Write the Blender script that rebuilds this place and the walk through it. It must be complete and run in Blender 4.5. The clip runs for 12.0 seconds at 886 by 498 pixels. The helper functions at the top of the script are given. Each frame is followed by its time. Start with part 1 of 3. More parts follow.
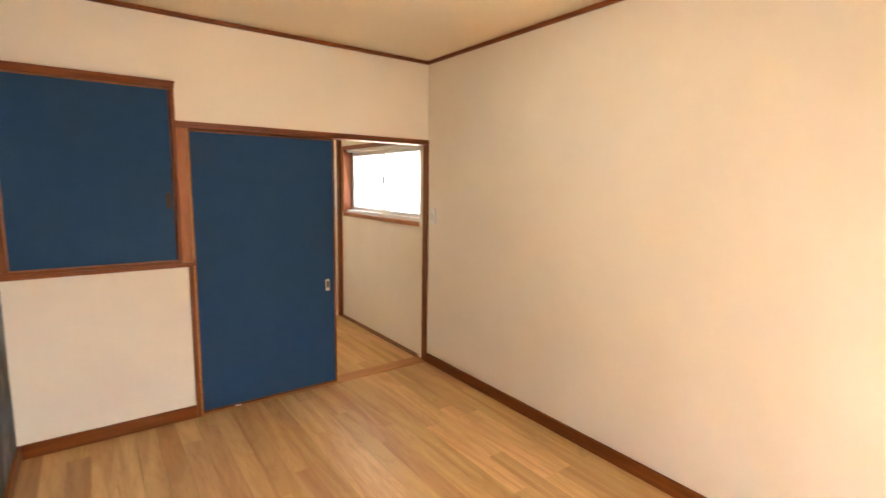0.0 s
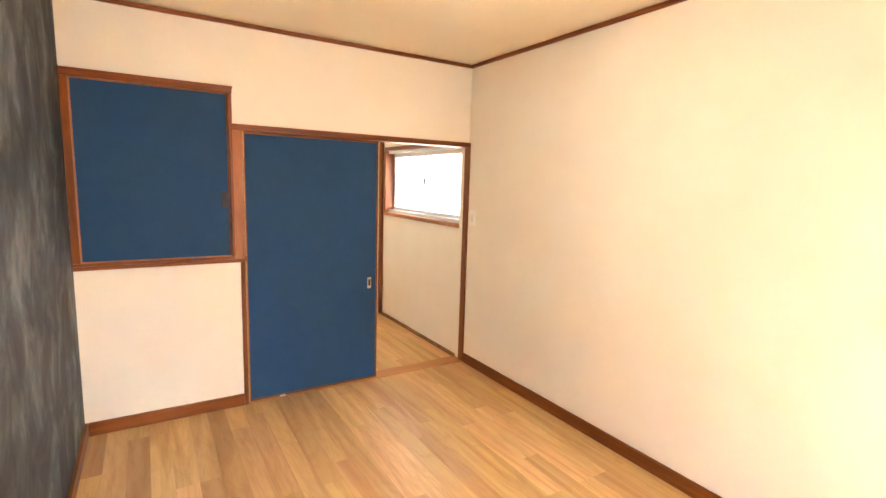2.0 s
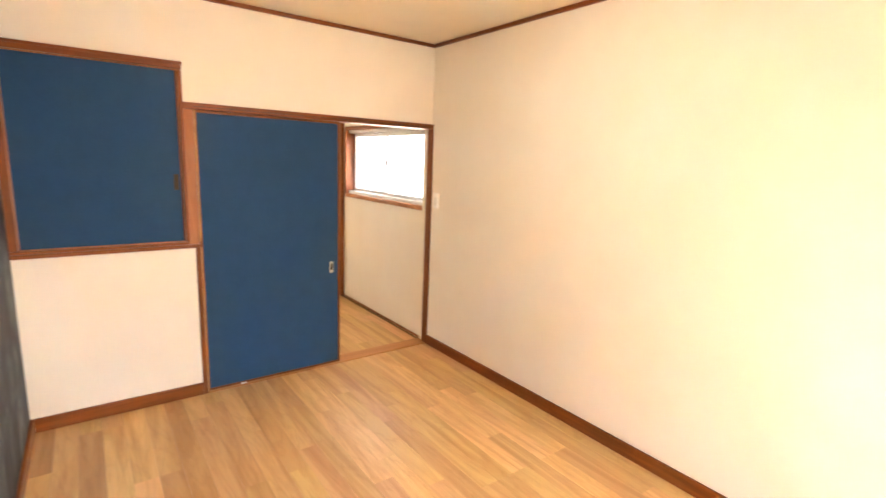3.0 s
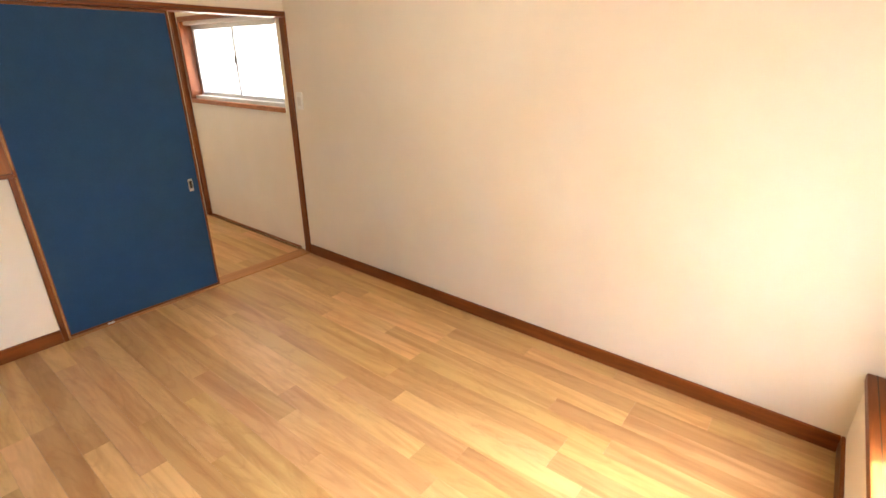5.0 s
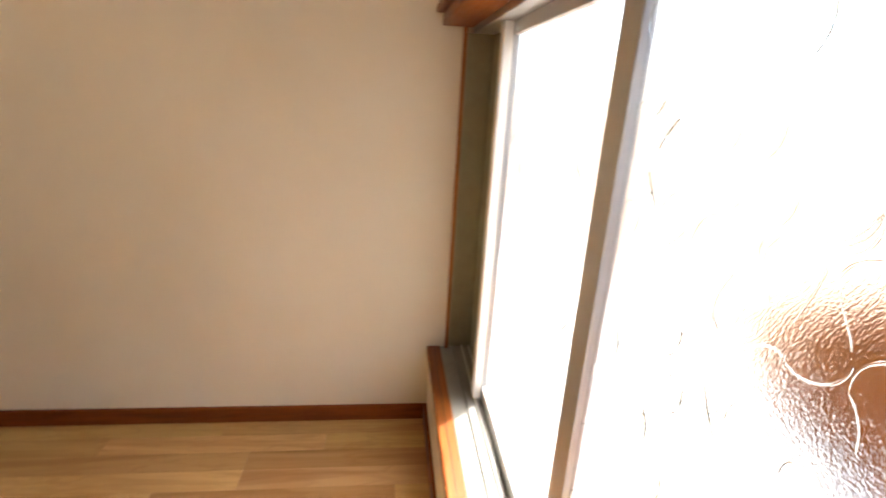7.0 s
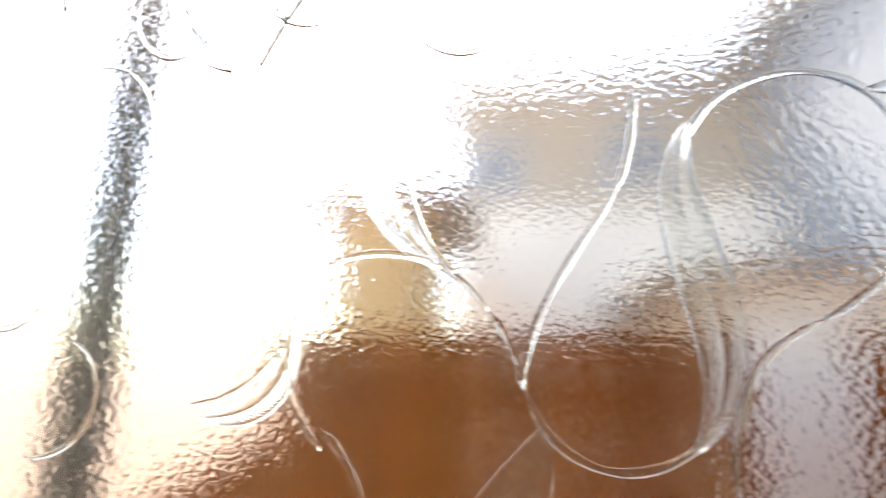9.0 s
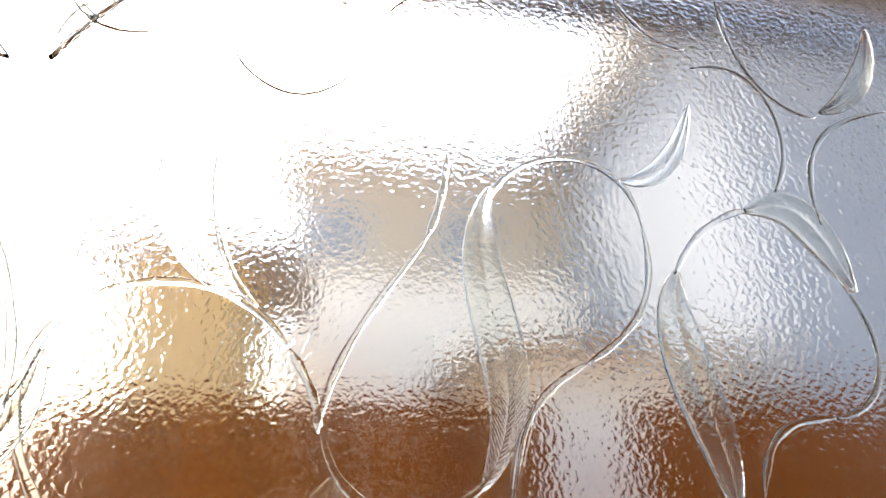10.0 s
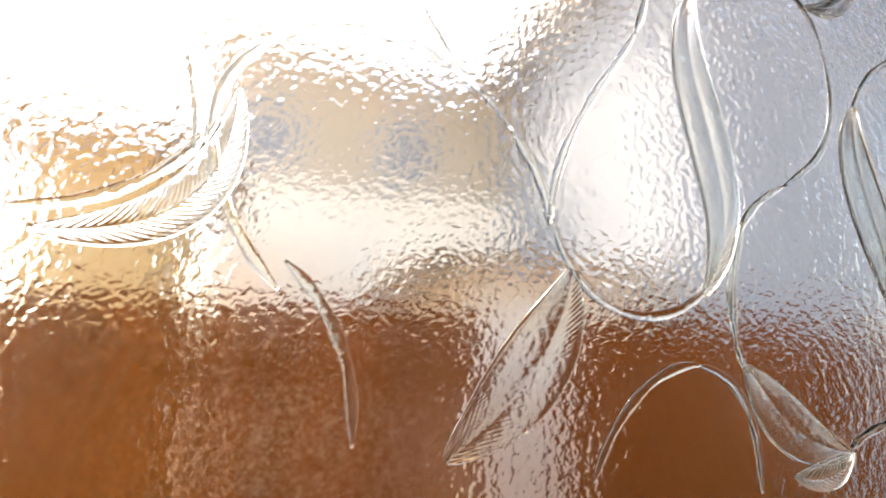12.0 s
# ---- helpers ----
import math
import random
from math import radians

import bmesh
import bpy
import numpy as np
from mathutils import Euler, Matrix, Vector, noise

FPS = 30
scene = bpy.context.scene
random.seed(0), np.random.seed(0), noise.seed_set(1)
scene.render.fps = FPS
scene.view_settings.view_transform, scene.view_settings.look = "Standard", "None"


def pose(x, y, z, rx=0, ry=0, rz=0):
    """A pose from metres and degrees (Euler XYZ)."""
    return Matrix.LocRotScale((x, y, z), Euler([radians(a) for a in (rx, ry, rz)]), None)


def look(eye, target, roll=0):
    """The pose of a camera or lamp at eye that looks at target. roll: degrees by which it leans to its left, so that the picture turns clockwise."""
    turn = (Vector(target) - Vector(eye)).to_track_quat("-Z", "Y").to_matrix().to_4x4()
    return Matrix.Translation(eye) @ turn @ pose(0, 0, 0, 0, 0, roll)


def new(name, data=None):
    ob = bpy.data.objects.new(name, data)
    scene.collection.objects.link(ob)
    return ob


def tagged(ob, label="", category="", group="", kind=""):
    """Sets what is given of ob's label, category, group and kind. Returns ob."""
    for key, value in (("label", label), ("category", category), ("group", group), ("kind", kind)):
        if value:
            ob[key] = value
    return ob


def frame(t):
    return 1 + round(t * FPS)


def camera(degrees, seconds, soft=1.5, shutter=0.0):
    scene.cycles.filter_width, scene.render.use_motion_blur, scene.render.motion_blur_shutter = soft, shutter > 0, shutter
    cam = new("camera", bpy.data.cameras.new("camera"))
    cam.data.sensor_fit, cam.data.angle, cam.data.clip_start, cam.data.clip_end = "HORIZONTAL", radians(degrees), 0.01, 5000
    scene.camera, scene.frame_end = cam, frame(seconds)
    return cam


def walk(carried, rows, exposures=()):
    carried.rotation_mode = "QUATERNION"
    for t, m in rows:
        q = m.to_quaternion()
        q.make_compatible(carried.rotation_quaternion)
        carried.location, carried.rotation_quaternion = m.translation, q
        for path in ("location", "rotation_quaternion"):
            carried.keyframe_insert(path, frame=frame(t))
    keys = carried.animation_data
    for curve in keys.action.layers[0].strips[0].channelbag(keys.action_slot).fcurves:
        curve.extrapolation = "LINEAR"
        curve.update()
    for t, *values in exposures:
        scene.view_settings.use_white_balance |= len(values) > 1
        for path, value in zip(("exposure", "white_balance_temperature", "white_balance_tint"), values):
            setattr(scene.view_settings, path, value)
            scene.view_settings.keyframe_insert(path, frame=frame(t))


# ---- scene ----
cam = camera(85.2, 12.0, shutter=0.25)
PATH = [
    (0, (-2.144, -3.152, 1.454), (-0.974, -1.552, 1.183), 0.9),
    (0.5, (-2.162, -3.172, 1.449), (-1.233, -1.415, 1.231), 0.8),
    (1, (-2.184, -3.171, 1.476), (-1.208, -1.444, 1.223), 1.7),
    (1.5, (-2.2, -3.177, 1.461), (-1.118, -1.516, 1.199), 2.2),
    (2, (-2.19, -3.181, 1.471), (-1.146, -1.497, 1.196), 1.7),
    (2.5, (-2.203, -3.172, 1.469), (-1.176, -1.479, 1.186), 1.6),
    (3, (-2.203, -3.154, 1.508), (-1.028, -1.576, 1.148), 2.2),
    (3.2, (-2.219, -3.125, 1.532), (-0.891, -1.688, 1.12), 2.8),
    (4.8, (-2.18, -3.144, 1.508), (-0.692, -2.009, 0.804), 0.4),
    (5, (-2.181, -3.144, 1.503), (-0.734, -1.984, 0.755), -0.2),
    (5.5, (-2.154, -3.168, 1.493), (-0.75, -1.999, 0.679), -0.9),
    (6, (-2.131, -3.194, 1.478), (-0.543, -2.33, 0.623), 0.7),
    (6.1, (-2.129, -3.187, 1.492), (-0.495, -2.427, 0.625), 1.0),
    (6.5, (-2.034, -3.232, 1.496), (-0.25, -2.866, 0.67), 1.9),
    (7, (-1.911, -3.272, 1.486), (-0.027, -3.494, 0.852), 3.2),
    (7.3, (-1.806, -3.306, 1.498), (-0.028, -3.986, 0.883), 4.4),
    (7.4, (-1.794, -3.307, 1.495), (-0.083, -4.155, 0.899), 4.7),
    (7.5, (-1.779, -3.3, 1.494), (-0.174, -4.334, 0.901), 4.0),
    (7.6, (-1.765, -3.293, 1.497), (-0.275, -4.494, 0.916), 3.2),
    (7.7, (-1.754, -3.3, 1.491), (-0.361, -4.639, 0.971), 3.3),
    (9.3, (-2.019, -3.428, 1.344), (-1.886, -5.343, 1.906), 0.4),
    (9.5, (-2.002, -3.429, 1.347), (-2.022, -5.336, 1.950), 0.6),
    (10, (-2.003, -3.421, 1.343), (-2.325, -5.258, 2.066), -0.6),
    (10.5, (-1.972, -3.433, 1.341), (-2.378, -5.294, 1.950), -1.4),
    (11, (-1.973, -3.436, 1.319), (-2.426, -5.261, 2.001), -1.4),
    (11.5, (-1.956, -3.447, 1.311), (-2.419, -5.292, 1.928), -2.2),
    (12, (-1.918, -3.476, 1.308), (-2.535, -5.335, 1.712), 0.9),
]
walk(cam, [(t, look(eye, target, roll)) for t, eye, target, roll in PATH],
     exposures=[(0, 4.55, 6400, 10), (0.6, 5.0, 6400, 10), (1.5, 5.15, 6250, 10), (3.2, 5.2, 6250, 10), (4.8, 4.7, 6100, 10), (5.8, 4.55, 6050, 10), (6.5, 4.1, 6400, 10),
                (7.1, 3.1, 6500, 10), (7.7, 2.35, 6500, 10), (9.3, 2.5, 6900, 10), (11, 2.5, 7200, 10), (12, 2.7, 7800, 12)])

# ---------------------------------------------------------------- light
world = bpy.data.worlds.new("world")
scene.world = world
world.use_nodes = True
SUN_EL, SUN_DIR = 60.0, (-0.55, 0.83)      # the way the sunlight travels over the plan
sky = world.node_tree.nodes.new("ShaderNodeTexSky")
sky.sky_type, sky.sun_disc = "NISHITA", False
sky.sun_elevation, sky.sun_rotation = radians(SUN_EL), math.atan2(-SUN_DIR[0], -SUN_DIR[1])
sky.dust_density = 3.0
world.node_tree.links.new(sky.outputs[0], world.node_tree.nodes["Background"].inputs[0])
world.node_tree.nodes["Background"].inputs[1].default_value = 0.15
sun_data = bpy.data.lights.new("sun", "SUN")
sun_data.energy, sun_data.angle, sun_data.color = 2.0, radians(3.0), (1.0, 0.96, 0.91)
sun = new("sun", sun_data)
sun_way = Vector((SUN_DIR[0], SUN_DIR[1], -math.hypot(*SUN_DIR) * math.tan(radians(SUN_EL))))
sun.matrix_world = look((3, -10, 12), Vector((3, -10, 12)) + sun_way)

hall_fill = bpy.data.lights.new("hall_window_fill", "AREA")      # added fill lamp just inside the hall panes, brightens the hall
hall_fill.shape, hall_fill.size, hall_fill.size_y, hall_fill.energy, hall_fill.color = "RECTANGLE", 1.36, 0.52, 0.42, (1.0, 0.90, 0.74)
hall_lamp = new("hall_window_fill", hall_fill)
hall_lamp.matrix_world = look((0.058, 0.83, 1.47), (-1.0, 0.83, 1.3))


# ---------------------------------------------------------------- materials
def shader(name, rough=0.5, metal=0.0, base=(0.5, 0.5, 0.5), specular=0.5):
    m = bpy.data.materials.new(name)
    m.use_nodes = True
    b = m.node_tree.nodes["Principled BSDF"]
    b.inputs["Base Color"].default_value = (*base, 1)
    b.inputs["Roughness"].default_value, b.inputs["Metallic"].default_value = rough, metal
    b.inputs["Specular IOR Level"].default_value = specular
    return m, m.node_tree.nodes, m.node_tree.links, b


def coords(nodes, links, scale, where="Object"):
    tc = nodes.new("ShaderNodeTexCoord")
    mp = nodes.new("ShaderNodeMapping")
    mp.inputs["Scale"].default_value = scale
    links.new(tc.outputs[where], mp.inputs[0])
    return mp.outputs[0]


def world_coords(nodes, links, scale):
    g = nodes.new("ShaderNodeNewGeometry")
    mp = nodes.new("ShaderNodeMapping")
    mp.inputs["Scale"].default_value = scale
    links.new(g.outputs["Position"], mp.inputs[0])
    return mp.outputs[0]


def noise_tex(nodes, links, vec, scale, detail=4.0, rough=0.55, warp=0.0):
    n = nodes.new("ShaderNodeTexNoise")
    n.inputs["Scale"].default_value, n.inputs["Detail"].default_value = scale, detail
    n.inputs["Roughness"].default_value, n.inputs["Distortion"].default_value = rough, warp
    links.new(vec, n.inputs["Vector"])
    return n.outputs[0]


def ramp(nodes, links, fac, stops):
    r = nodes.new("ShaderNodeValToRGB")
    while len(r.color_ramp.elements) < len(stops):
        r.color_ramp.elements.new(0.5)
    for e, (p, c) in zip(r.color_ramp.elements, stops):
        e.position, e.color = p, (*c, 1)
    links.new(fac, r.inputs[0])
    return r.outputs[0]


def mix(nodes, links, fac, a, b, blend="MIX"):
    m = nodes.new("ShaderNodeMix")
    m.data_type, m.blend_type = "RGBA", blend
    for value, socket in ((fac, m.inputs[0]), (a, m.inputs[6]), (b, m.inputs[7])):
        if isinstance(value, (int, float)):
            socket.default_value = value
        elif isinstance(value, tuple):
            socket.default_value = (*value, 1)
        else:
            links.new(value, socket)
    return m.outputs[2]


def bump(nodes, links, height, b, strength, distance):
    n = nodes.new("ShaderNodeBump")
    n.inputs["Strength"].default_value, n.inputs["Distance"].default_value = strength, distance
    links.new(height, n.inputs["Height"])
    links.new(n.outputs[0], b.inputs["Normal"])


def wallpaper(name, c0, c1, rough=0.75):
    m, n, l, b = shader(name, rough)
    v = world_coords(n, l, (1, 1, 1))
    big = noise_tex(n, l, v, 2.2, 3)
    weave = noise_tex(n, l, world_coords(n, l, (420, 420, 90)), 1.0, 2)
    thread = noise_tex(n, l, world_coords(n, l, (70, 70, 420)), 1.0, 2)
    cloth = mix(n, l, 0.5, weave, thread)
    col = ramp(n, l, big, [(0.3, c0), (0.7, c1)])
    l.new(mix(n, l, 0.12, col, cloth, "OVERLAY"), b.inputs["Base Color"])
    bump(n, l, cloth, b, 0.25, 0.0006)
    return m


def wood(name, dark, light, along=(14, 14, 1.2), rough=0.42, per_piece=0.0, bump_by=0.15, coat=0.0, veins=0.0, figure=0.25):
    m, n, l, b = shader(name, rough, specular=0.3)
    v = coords(n, l, along)
    if per_piece:
        oi = n.new("ShaderNodeObjectInfo")
        sh = n.new("ShaderNodeVectorMath")
        sh.operation = "ADD"
        sc = n.new("ShaderNodeVectorMath")
        sc.operation = "SCALE"
        sc.inputs[0].default_value = (37.0, 19.0, 53.0)
        l.new(oi.outputs["Random"], sc.inputs["Scale"])
        l.new(v, sh.inputs[0])
        l.new(sc.outputs[0], sh.inputs[1])
        v = sh.outputs[0]
    grain = noise_tex(n, l, v, 1.0, 5, 0.6, 1.4)
    mp = n.new("ShaderNodeMapping")
    mp.inputs["Scale"].default_value = (6, 6, 6)
    l.new(v, mp.inputs[0])
    fine = noise_tex(n, l, mp.outputs[0], 1.0, 4, 0.7)
    mid = tuple((p + q) / 2 for p, q in zip(dark, light))
    col = ramp(n, l, grain, [(0.25, dark), (0.45, mid), (0.58, light), (0.8, light)])
    col = mix(n, l, figure, col, fine, "OVERLAY")
    if veins:
        mv = n.new("ShaderNodeMapping")
        mv.inputs["Scale"].default_value = (0.8, 1.5, 0.8)
        l.new(v, mv.inputs[0])
        vein = noise_tex(n, l, mv.outputs[0], 1.0, 3, 0.5, 2.6)
        line = ramp(n, l, vein, [(0.455, (1, 1, 1)), (0.492, (0.66, 0.55, 0.45)), (0.508, (0.70, 0.60, 0.50)), (0.55, (1, 1, 1))])
        col = mix(n, l, veins, col, line, "MULTIPLY")
    if per_piece:
        tone = ramp(n, l, oi.outputs["Random"], [(0.0, (0.80, 0.70, 0.60)), (0.25, (1.0, 1.0, 0.80)), (0.5, (0.95, 0.86, 0.82)), (0.75, (1.14, 1.13, 1.00)), (1.0, (1.24, 1.14, 1.14))])
        col = mix(n, l, per_piece, col, tone, "MULTIPLY")
    l.new(col, b.inputs["Base Color"])
    rr = ramp(n, l, fine, [(0.2, (rough - 0.08,) * 3), (0.8, (rough + 0.1,) * 3)])
    l.new(rr, b.inputs["Roughness"])
    b.inputs["Coat Weight"].default_value = coat
    bump(n, l, fine, b, bump_by, 0.0006)
    return m


def plain(name, base, rough=0.5, metal=0.0, spread=0.12, scale=30.0, bump_by=0.1, depth=0.0006):
    m, n, l, b = shader(name, rough, metal)
    f = noise_tex(n, l, world_coords(n, l, (1, 1, 1)), scale, 5)
    g = noise_tex(n, l, world_coords(n, l, (1, 1, 1)), scale / 14, 3)
    lo, hi = tuple(c * (1 - spread) for c in base), tuple(min(1, c * (1 + spread)) for c in base)
    l.new(mix(n, l, 0.5, ramp(n, l, f, [(0.3, lo), (0.7, hi)]), ramp(n, l, g, [(0.3, lo), (0.7, hi)])), b.inputs["Base Color"])
    bump(n, l, f, b, bump_by, depth)
    return m


WALL = wallpaper("cream_wallpaper", (0.845, 0.76, 0.615), (0.885, 0.805, 0.665))
CEIL = wallpaper("ceiling_paper", (0.76, 0.655, 0.46), (0.81, 0.70, 0.50), 0.28)
TRIM = wood("brown_trim", (0.125, 0.029, 0.004), (0.235, 0.066, 0.011), rough=0.4)
TRIM_X = wood("brown_trim_across", (0.125, 0.029, 0.004), (0.235, 0.066, 0.011), along=(1.2, 14, 14), rough=0.4)
TRIM_Y = wood("brown_trim_along", (0.125, 0.029, 0.004), (0.235, 0.066, 0.011), along=(14, 1.2, 14), rough=0.4)
POST = wood("orange_post", (0.29, 0.098, 0.028), (0.41, 0.150, 0.044), rough=0.42)
THRESH = wood("threshold_wood", (0.36, 0.15, 0.04), (0.48, 0.22, 0.065), along=(1.2, 14, 14), rough=0.4)
PLANK = wood("floor_plank", (0.45, 0.243, 0.088), (0.63, 0.394, 0.178), along=(9, 0.7, 9), rough=0.36, per_piece=0.95, bump_by=0.05, veins=0.24, figure=0.11)
JOINT = plain("floor_joint", (0.22, 0.11, 0.04), 0.7)
ALU = plain("aluminium", (0.60, 0.59, 0.57), 0.34, 0.5, 0.05, 60)
DULL = plain("dull_aluminium", (0.30, 0.29, 0.26), 0.5, 0.4, 0.1, 50)
BRONZE = plain("dark_sash", (0.10, 0.095, 0.08), 0.45, 0.4, 0.15, 40)
PANEL = plain("green_grey_panel", (0.34, 0.34, 0.25), 0.95, 0.0, 0.1, 25)
PANEL.node_tree.nodes["Principled BSDF"].inputs["Specular IOR Level"].default_value = 0.08
PLASTIC = plain("white_plastic", (0.90, 0.87, 0.80), 0.35, 0.0, 0.03, 90, 0.02)
ROCKER = plain("ivory_plastic", (0.78, 0.73, 0.64), 0.4, 0.0, 0.03, 90, 0.02)
STEEL = plain("brushed_steel", (0.62, 0.58, 0.52), 0.3, 0.9, 0.08, 80)
# dark fittings, and the painted shade of grooves and the pull's hollow
DARK = plain("dark_brass_and_groove_shade", (0.06, 0.035, 0.02), 0.45, 0.5, 0.2, 80)
BLUE = plain("blue_door_paper", (0.013, 0.055, 0.136), 0.85, 0.0, 0.12, 140, 0.25)


def accent_paper():
    m, n, l, b = shader("charcoal_wallpaper", 0.7)
    v = world_coords(n, l, (3.4, 5.5, 4.0))
    a = noise_tex(n, l, v, 1.0, 6, 0.62, 0.5)
    c = noise_tex(n, l, world_coords(n, l, (9, 9, 17)), 1.0, 4, 0.6)
    col = ramp(n, l, a, [(0.34, (0.009, 0.011, 0.013)), (0.46, (0.028, 0.031, 0.035)), (0.56, (0.066, 0.072, 0.076)), (0.70, (0.165, 0.170, 0.170))])
    l.new(mix(n, l, 0.35, col, c, "OVERLAY"), b.inputs["Base Color"])
    bump(n, l, c, b, 0.2, 0.001)
    return m


def clear_glass(name, rough, pebble):
    m, n, l, b = shader(name, rough, 0.0, (0.96, 0.985, 0.97))
    b.inputs["Transmission Weight"].default_value, b.inputs["IOR"].default_value = 1.0, 1.5
    if pebble:
        v = world_coords(n, l, (1, 0.2, 1))
        a = noise_tex(n, l, v, 420, 1.5, 0.45, 0.4)
        bump(n, l, a, b, pebble, 0.00085)
    return m


CHARCOAL = accent_paper()
GLASS = clear_glass("pebbled_glass", 0.115, 0.34)
RIB = clear_glass("clear_glass_relief", 0.02, 0)
VEINED = clear_glass("clear_glass_leaf", 0.10, 0)
FROST = clear_glass("frosted_glass", 0.45, 0.3)


# ---------------------------------------------------------------- mesh helpers
def slab(bm, x0, y0, z0, x1, y1, z1, bevel=0.0):
    m = Matrix.LocRotScale(((x0 + x1) / 2, (y0 + y1) / 2, (z0 + z1) / 2), None, (abs(x1 - x0), abs(y1 - y0), abs(z1 - z0)))
    made = bmesh.ops.create_cube(bm, size=1.0, matrix=m)
    if bevel:
        edges = list({e for v in made["verts"] for e in v.link_edges})
        bmesh.ops.bevel(bm, geom=edges, offset=bevel, segments=2, affect="EDGES", profile=0.6)
    return bm


def block(*args, bevel=0.0):
    return slab(bmesh.new(), *args, bevel=bevel)


def part(name, bm, material, parent=None, label=""):
    me = bpy.data.meshes.new(name)
    bmesh.ops.recalc_face_normals(bm, faces=bm.faces)
    bm.to_mesh(me)
    bm.free()
    me.materials.append(material)
    ob = new(name, me)
    ob.parent = parent
    if label:
        tagged(ob, label)
    return ob


def thing(name, label, category, kind="", group=""):
    return tagged(new(name), label, category, group, kind)


def structure(name, bm, material, label, category):
    return tagged(part(name, bm, material), label, category, kind="structure")


# ---------------------------------------------------------------- the plan
W, D, H = 2.535, 3.46, 2.363          # width, depth and height of the room
LINTEL = 1.78
SILL, HEAD = 0.385, 1.70              # the large window
HALL_Y, HALL_X = 1.68, -1.72         # the hall beyond the opening

# walls
structure("wall_east", block(0, -D - 0.2, -0.1, 0.12, -0.0, H), WALL, "cream woven wallpaper wall, softly sunlit", "wall")
structure("wall_west", block(-W - 0.12, -D - 0.2, -0.1, -W, 0.0, H), CHARCOAL, "charcoal mottled accent wallpaper wall", "wall")
bm = bmesh.new()
slab(bm, 0.0005, 0, -0.1, 0.12, 0.11, LINTEL)
slab(bm, -W - 0.12, 0, LINTEL + 0.21, 0.12, 0.11, H)
slab(bm, -1.732, 0, LINTEL, 0.12, 0.11, LINTEL + 0.21)
slab(bm, -W - 0.12, 0, -0.1, -1.700, 0.11, 0.942)
slab(bm, -W - 0.12, 0.075, 0.942, -1.732, 0.11, LINTEL + 0.21)
structure("wall_north", bm, WALL, "cream wallpaper wall above and beside the doors", "wall")
bm = bmesh.new()
slab(bm, -W, -D - 0.2, -0.1, 0, -D, SILL - 0.04)
slab(bm, -W, -D - 0.2, HEAD + 0.06, 0, -D, H)
structure("wall_south", bm, WALL, "cream wallpaper wall around the wide window", "wall")
structure("ceiling", block(-W - 0.12, -D - 0.2, H, 0.12, 0.0, H + 0.1), CEIL, "yellowish cream papered ceiling", "ceiling")

# hall shell
bm = bmesh.new()
slab(bm, 0.02, 0.11, -0.1, 0.14, HALL_Y, 1.10)
slab(bm, 0.02, 0.11, 1.80, 0.14, HALL_Y, 2.40)
slab(bm, 0.02, 1.56, 1.10, 0.14, HALL_Y, 1.80)
structure("wall_hall_east", bm, WALL, "cream hall wall below a small window", "wall")
structure("wall_hall_north", block(HALL_X - 0.1, HALL_Y, -0.1, 0.14, HALL_Y + 0.1, 2.4), WALL, "cream wall at the far end of the hall", "wall")
structure("wall_hall_west", block(HALL_X - 0.1, 0.11, -0.1, HALL_X, HALL_Y, 2.4), WALL, "cream hall side wall", "wall")
# unseen board, added only to keep direct sun off the hall floor
structure("eaves", block(0.145, -0.1, 2.02, 0.95, HALL_Y + 0.4, 2.08), TRIM_Y, "unseen brown board added above the hall window to block the sun", "eaves")
structure("ceiling_hall", block(HALL_X - 0.1, 0.11, 2.05, 0.14, HALL_Y + 0.1, 2.15), CEIL, "cream papered hall ceiling", "ceiling")

# trim
EDGE = [("trim", block(-W, -0.022, H - 0.024, 0, 0, H - 0.001, bevel=0.003), TRIM_X),
        ("trim", block(-0.022, -D, H - 0.024, 0, -0.023, H - 0.001, bevel=0.003), TRIM_Y),
        ("trim", block(-W, -D, H - 0.024, -W + 0.022, -0.023, H - 0.001, bevel=0.003), TRIM_Y),
        ("trim", block(-W + 0.023, -D, H - 0.024, -0.023, -D + 0.022, H - 0.001, bevel=0.003), TRIM_X)]
for name, bm, mat in EDGE:
    structure(name, bm, mat, "thin dark brown cornice strip under the ceiling", "trim")
structure("baseboard", block(-0.014, -D + 0.015, 0, 0, -0.03, 0.078, bevel=0.003), TRIM_Y, "reddish brown wooden baseboard", "baseboard")
structure("baseboard", block(-W + 0.015, -0.0142, 0, -1.701, 0, 0.078, bevel=0.003), TRIM_X, "reddish brown wooden baseboard", "baseboard")
structure("baseboard", block(-W, -D + 0.015, 0, -W + 0.014, 0, 0.078, bevel=0.003), TRIM_Y, "reddish brown wooden baseboard", "baseboard")
structure("baseboard", block(-W, -D, 0, 0, -D + 0.014, 0.078, bevel=0.003), TRIM_X, "reddish brown wooden baseboard", "baseboard")
structure("baseboard", block(0.010, 0.12, 0, 0.02, HALL_Y, 0.014, bevel=0.002), POST, "thin brown strip along the hall floor", "baseboard")

